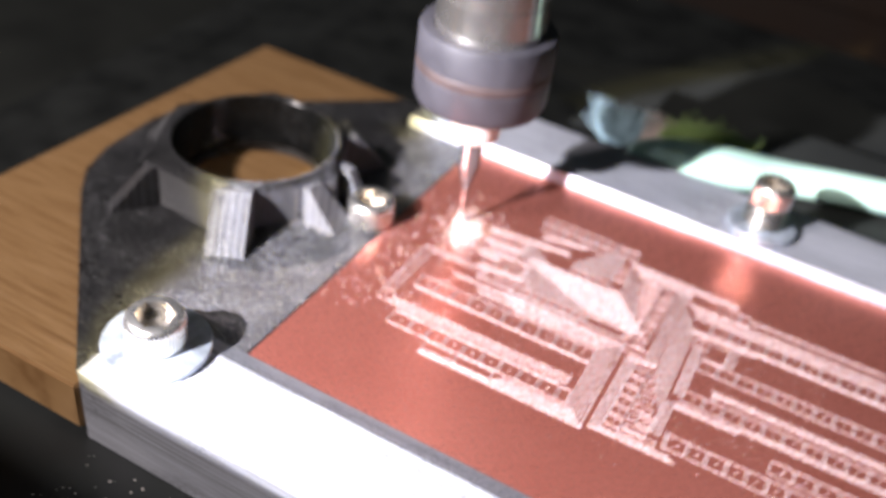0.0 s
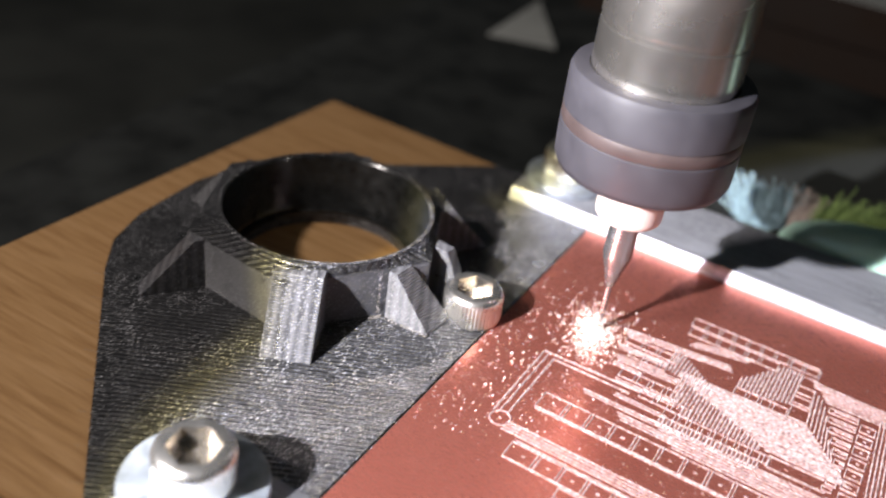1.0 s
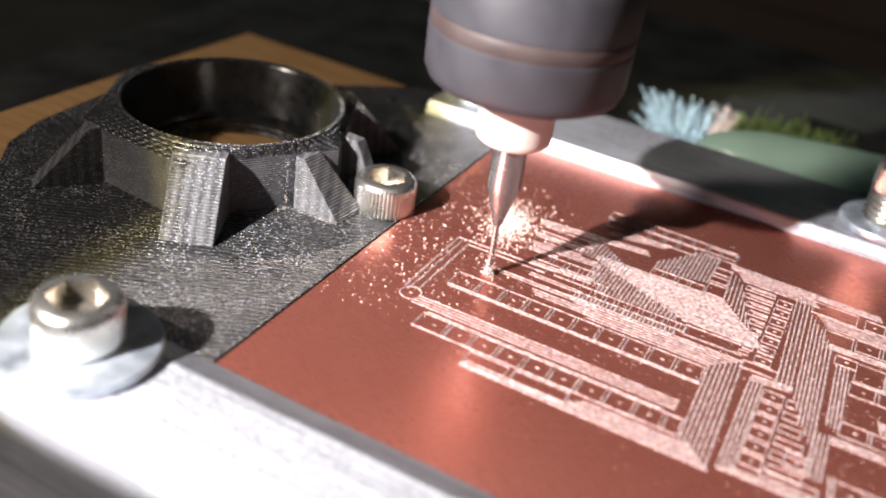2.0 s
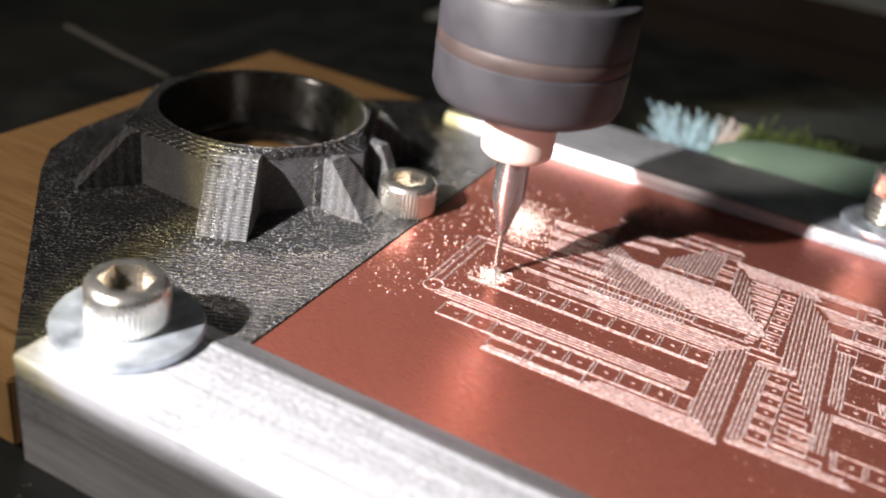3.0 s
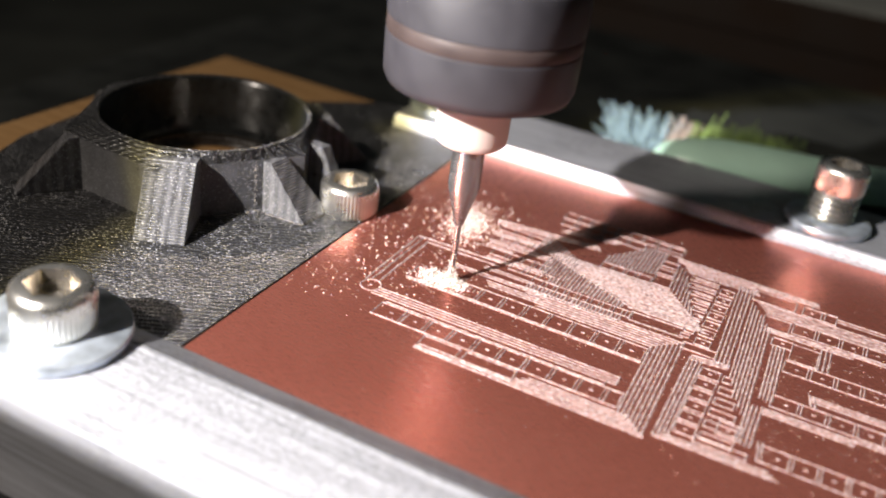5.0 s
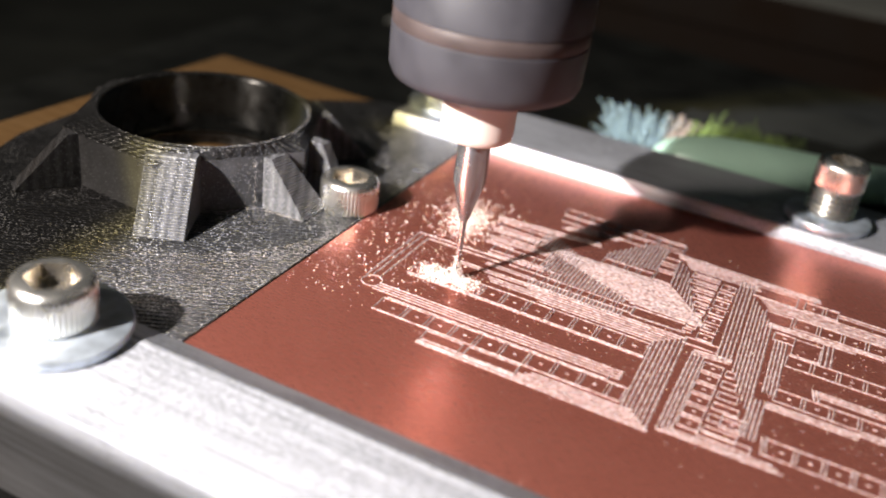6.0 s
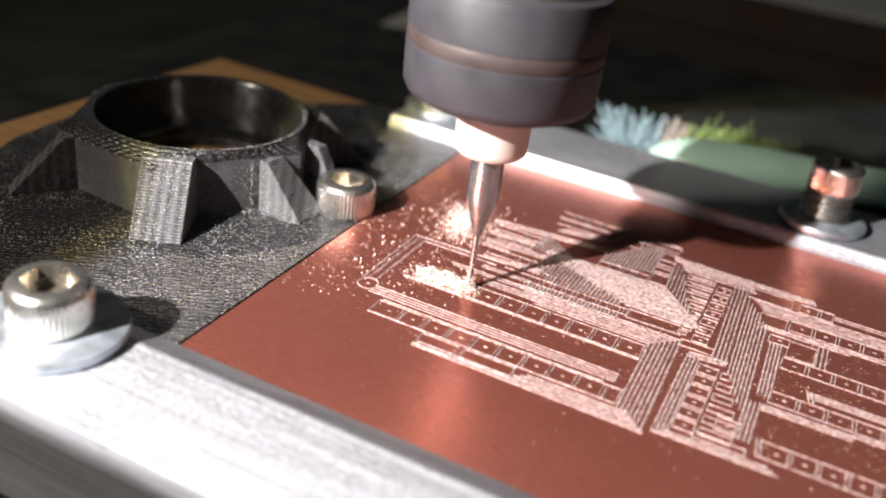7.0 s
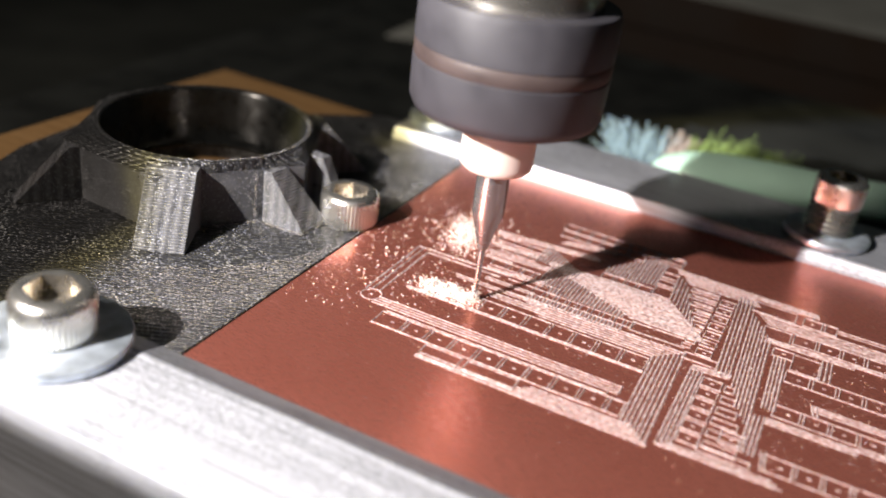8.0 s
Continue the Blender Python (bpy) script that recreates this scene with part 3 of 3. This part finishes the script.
def heap(x, y, sx, sy, turn, count, height, seed, size=0.16):
    rnd = random.Random(seed)
    c, s = math.cos(radians(turn)), math.sin(radians(turn))
    out = []
    for _ in range(count):
        u, v = rnd.gauss(0, 1), rnd.gauss(0, 1)
        d = u * u + v * v
        out.append((x + c * u * sx - s * v * sy, y + s * u * sx + c * v * sy, 0.03 + height * math.exp(-d) * rnd.random(), size * rnd.uniform(0.4, 1.3)))
    return out


def build_chips():
    first = heap(9.5, 37.8, 1.15, 2.4, 18, 1300, 0.3, 1, 0.12) + heap(9.6, 38.2, 1.9, 2.5, 0, 300, 0.05, 2, 0.15)
    tagged(part_mesh("milling_chips", chips(first, 3), CHIP), "heap of pale milling chips on copper", "chips", kind="stuff")
    rnd = random.Random(4)
    loose = [(abs(rnd.gauss(0, 6)) + 0.2, rnd.uniform(14, 44), 0.03, rnd.choice((0.03, 0.04, 0.06, 0.11))) for _ in range(520)]
    loose += [(rnd.uniform(8, 62), rnd.gauss(28, 8), 0.02, rnd.choice((0.02, 0.03, 0.04, 0.06))) for _ in range(3200)]
    loose += [(8.5 + rnd.gauss(0, 3.2), 24.5 + rnd.gauss(0, 3.4), 0.03, rnd.choice((0.03, 0.04, 0.06, 0.08, 0.12))) for _ in range(190)]
    loose += [(rnd.uniform(0.5, 6.5), rnd.uniform(16, 36), 0.03, rnd.choice((0.03, 0.05, 0.07, 0.10, 0.2))) for _ in range(55)]
    loose += [(10.0 + rnd.gauss(0, 3.0), 41.0 + rnd.gauss(0, 2.6), 0.03, rnd.choice((0.06, 0.09, 0.13, 0.2))) for _ in range(90)]
    tagged(part_mesh("loose_chips", chips(loose, 5), CHIP), "loose pale flecks scattered over the copper", "chips", kind="stuff")
    plate = []
    while len(plate) < 9500:
        x, y = -abs(rnd.gauss(0, 12)) - 0.3, rnd.gauss(16, 13)
        far = math.hypot(x - RING[0], y - RING[1])
        if -9 < y < 56 and x + y > -24 and far > 21.5 and not (y < 0 and x > -14.5):
            plate.append((x, y, 0.005, rnd.choice((0.014, 0.019, 0.024, 0.03, 0.04)) * (2 if rnd.random() < 0.03 else 1)))
        elif 11.9 < far < 12.3:
            plate.append((x, y, 7.52, rnd.choice((0.025, 0.035, 0.05))))
    for (ax, ay, az), (bx, by, bz), count in (((-13.4, 20.9, 0), (-10.7, 25.0, 0), 160), ((-10.7, 25.0, 0), (-4.8, 25.4, 0), 170), ((-10.7, 24.8, 0), (-10.7, 24.8, 6.0), 110)):
        for _ in range(count):
            f = rnd.random()
            plate.append((ax + (bx - ax) * f + rnd.gauss(0, 0.07), ay + (by - ay) * f - abs(rnd.gauss(0, 0.09)), az + (bz - az) * f + 0.01, rnd.choice((0.02, 0.03, 0.045))))
    tagged(part_mesh("plate_chips", chips(plate, 6), CHIP), "fine pale dust on the black print", "chips", kind="stuff")
    stuck = [(rnd.uniform(-12.5, 40), -13.62, rnd.uniform(-9, 0.5), rnd.choice((0.03, 0.05, 0.08))) for _ in range(90)]
    tagged(part_mesh("bar_chips", chips(stuck, 8), CHIP), "pale flecks stuck to the aluminium bar", "chips", kind="stuff")
    bar = [(rnd.uniform(-12, 30), rnd.uniform(-30, -15), -10.0, rnd.choice((0.08, 0.12, 0.2))) for _ in range(240)]
    tagged(part_mesh("bed_chips", chips(bar, 7), CHIP), "chips scattered over the black bed", "chips", kind="stuff")


def build_fresh_heaps():
    """Chips that the cutter throws up along its new cut, in rigid clumps."""
    made = []
    for k, (x, y, count) in enumerate(((11.6, 24.6, 260), (13.0, 24.7, 260), (14.3, 24.6, 260), (15.6, 24.5, 200))):
        me = part_mesh("fresh_chips", chips([(a - x, b - y, c, s) for a, b, c, s in heap(x, y, 0.75, 0.8, 0, count * 2, 0.6, 20 + k, 0.12)], 30 + k), CHIP)
        made.append((tagged(me, "fresh pale chips beside the cutter", "chips", kind="stuff"), x, y))
    return made


# ---- spindle ----
def build_spindle():
    ob = thing("milling_spindle", "spinning milling spindle with blued nut and engraving bit", "spindle")
    part("engraving_bit", lathe([(0, 0.0), (0.08, 0.03), (0.2, 1.0), (0.29, 2.5), (0.33, 6.0), (0.52, 6.3), (1.0, 8.2), (1.48, 9.9), (1.58, 10.4), (1.59, 16.5)], 40), CARBIDE, ob, "pointed carbide bit", 30)
    rnd = random.Random(13)
    fluff = []
    for _ in range(260):
        a, z = rnd.uniform(0, TAU), abs(rnd.gauss(0, 1.0))
        d = 0.15 + abs(rnd.gauss(0, 0.32)) * (1.2 - 0.3 * min(z, 3))
        fluff.append((d * math.cos(a), d * math.sin(a), 0.03 + z, rnd.uniform(0.05, 0.13)))
    part_mesh("clinging_dust", chips(fluff, 14), CHIP, ob, "white dust clinging round the tip")
    part("bit_collar", lathe([(1.6, 15.0), (3.1, 15.0), (3.42, 15.3), (3.5, 15.8), (3.5, 20.6), (1.6, 20.6)], 48, close=True), COLLAR, ob, "white nylon depth collar", 40)
    part("collet_nut", lathe([(1.7, 20.4), (7.7, 20.4), (8.5, 20.8), (8.85, 21.6), (8.95, 25.2), (8.85, 25.3)], 96), NUT, ob, "dark blued collet nut", 40)
    part("worn_band", lathe([(8.85, 25.3), (8.92, 25.4), (8.92, 26.6), (8.85, 26.7)], 96), NUT_BAND, ob, "worn reddish groove", 40)
    part("nut_top", lathe([(8.85, 26.7), (8.95, 26.8), (8.95, 30.3), (8.7, 30.9), (8.3, 31.0), (7.2, 31.0)], 96), NUT, ob, "", 40)
    part("shaft", lathe([(0, 30.0), (7.1, 30.0), (7.1, 35.4), (7.0, 35.5), (7.0, 36.0), (7.1, 36.1), (7.1, 95), (0, 95)], 72), SHAFT, ob, "polished steel shaft", 40)
    return ob


# ---- brush and other things behind ----
def build_brush():
    ob = thing("cleaning_brush", "mint and white plastic brush with blue and green bristles", "brush", at(0, 0, -3.4))
    def limb(points, name, mat):
        """Elliptic sections along points of (x, y, z, half width, half height)."""
        bm = bmesh.new()
        rings = []
        for x, y, z, a, b in points:
            rings.append([bm.verts.new((x, y + a * math.cos(TAU * i / 20), z + b * math.sin(TAU * i / 20))) for i in range(20)])
        for p, q in zip(rings, rings[1:]):
            for i in range(20):
                bm.faces.new((p[i], p[(i + 1) % 20], q[(i + 1) % 20], q[i]))
        bm.faces.new(rings[0]), bm.faces.new(rings[-1])
        return part(name, bm, mat, ob, smooth=50)
    limb([(21.0, 75.6, 3.2, 0.9, 0.6), (22.2, 75.9, 3.5, 2.6, 1.8), (25, 76.3, 3.8, 4.0, 2.6), (29, 77.2, 4.0, 5.0, 3.0), (34, 78.6, 4.0, 5.4, 3.0), (39, 80.3, 4.0, 5.0, 2.9), (43, 81.8, 4.0, 4.3, 2.7)], "head", MINT)
    limb([(43, 81.8, 4.0, 4.3, 2.7), (47, 83.4, 4.0, 3.7, 2.6), (53, 85.6, 4.0, 3.4, 2.6), (62, 88.4, 4.0, 3.5, 2.6), (90, 95.0, 4.0, 3.8, 2.8), (128, 101.0, 4.0, 3.5, 2.6), (131, 101.4, 4.0, 1.6, 1.2)], "handle", WHITE)
    rnd = random.Random(9)
    for x0, x1, mat, count, lean, name in ((14.5, 20.5, BRISTLE_BLUE, 420, -0.30, "blue_bristles"), (21.0, 23.0, BRISTLE_PALE, 130, 0.0, "pale_bristles"), (23.5, 37.0, BRISTLE_GREEN, 1000, 0.1, "green_bristles")):
        bm = bmesh.new()
        for _ in range(count):
            f = rnd.random()
            x, y, z = x0 + (x1 - x0) * f, 81.5 + rnd.uniform(-1.2, 1.4) + 0.22 * (x0 + (x1 - x0) * f - 14), 0.8 + rnd.uniform(-1, 1.2)
            dx, dy, dz = lean * 8 * (1.3 - f) + rnd.gauss(0, 1.5), 4.2 + rnd.gauss(0, 1.0), 2.0 + rnd.gauss(0, 1.1)
            r = 0.12
            low = [bm.verts.new((x + r * math.cos(k * TAU / 4), y + r * math.sin(k * TAU / 4), z)) for k in range(4)]
            high = [bm.verts.new((x + dx + r * 0.6 * math.cos(k * TAU / 4), y + dy, z + dz + r * 0.6 * math.sin(k * TAU / 4))) for k in range(4)]
            for k in range(4):
                bm.faces.new((low[k], low[(k + 1) % 4], high[(k + 1) % 4], high[k]))
            bm.faces.new(high)
        part(name, bm, mat, ob)


def build_background():
    crate = thing("brown_box", "brown cardboard box, colour darkened for the shade", "box")
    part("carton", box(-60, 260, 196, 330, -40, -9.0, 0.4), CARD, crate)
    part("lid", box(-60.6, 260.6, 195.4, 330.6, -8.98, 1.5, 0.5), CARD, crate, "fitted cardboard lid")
    tagged(part("paper_sheet", box(-40, 250, 196.5, 325, 1.51, 1.9, 0.1), PAPER), "pale grey paper sheet on the cardboard box", "paper")
    bm = prism([(-56, 135), (-58, 165), (-41.5, 139.5)], -9.9, -9.4)
    tagged(part("paper_scrap", bm, PAPER), "grey scrap of paper on the black bed", "paper")
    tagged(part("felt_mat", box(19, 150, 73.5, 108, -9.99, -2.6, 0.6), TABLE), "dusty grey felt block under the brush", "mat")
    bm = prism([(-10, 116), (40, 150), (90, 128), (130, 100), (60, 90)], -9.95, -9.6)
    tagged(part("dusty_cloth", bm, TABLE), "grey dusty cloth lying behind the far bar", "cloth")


build_ground()
build_wood()
build_bars()
build_bracket()
build_strings()
build_board()
build_fasteners()
build_chips()
FRESH = build_fresh_heaps()
FLUNG = tagged(part_mesh("flung_chip", chips([(0, 0, 0, 0.9)], 41), CHIP), "single pale chip flung off the cutter", "chip")
SPINDLE = build_spindle()
build_brush()
build_background()


def motions():
    tips = [(0.0, 7.95, 39.2, 0), (0.5, 8.05, 39.2, 0), (1.0, 9.65, 38.9, 0), (1.2, 10.65, 36.6, 0), (1.3, 11.45, 34.6, 0), (1.5, 12.05, 31.5, 0), (1.7, 12.25, 28.9, 0),
            (2.2, 12.0, 26.2, -0.4), (2.8, 11.6, 24.9, -0.9), (3.0, 11.7, 24.9, -1.2), (3.5, 11.5, 24.9, -0.1), (4.0, 12.1, 24.9, 0.6), (4.5, 13.8, 24.9, 0.5), (5.2, 13.8, 24.9, 0.6),
            (5.8, 13.8, 24.9, 0.7), (6.0, 14.2, 24.9, 0.7), (6.3, 15.1, 24.9, 0.6), (6.6, 16.1, 24.9, 0.5), (7.0, 16.2, 24.9, 0.0), (7.3, 16.3, 24.9, -0.8), (7.6, 16.3, 24.9, -1.1), (8.0, 16.4, 24.9, -0.3)]
    walk(SPINDLE, [(t, at(x, y, z)) for t, x, y, z in tips])
    # one chip is flung off the cutter, past the bracket, and falls beside the machine
    walk(FLUNG, [(0.0, at(9.6, 37.9, -0.5)), (2.95, at(9.6, 37.9, -0.5)), (3.0, at(-31.7, 16.8, 14.2)), (3.05, at(-74, 10.0, 26.0)), (3.2, at(-190, -8, -20)), (3.3, at(-230, -14, -39.8)), (8.0, at(-230, -14, -39.8))])
    # each clump is thrown up out of the cut as the bit passes it
    for (ob, x, y), rise in zip(FRESH, (2.3, 3.7, 4.6, 5.9)):
        walk(ob, [(0.0, at(x, y, -0.9)), (rise - 0.4, at(x, y, -0.9)), (rise, at(x, y, 0.0)), (8.0, at(x, y, 0.0))])


motions()
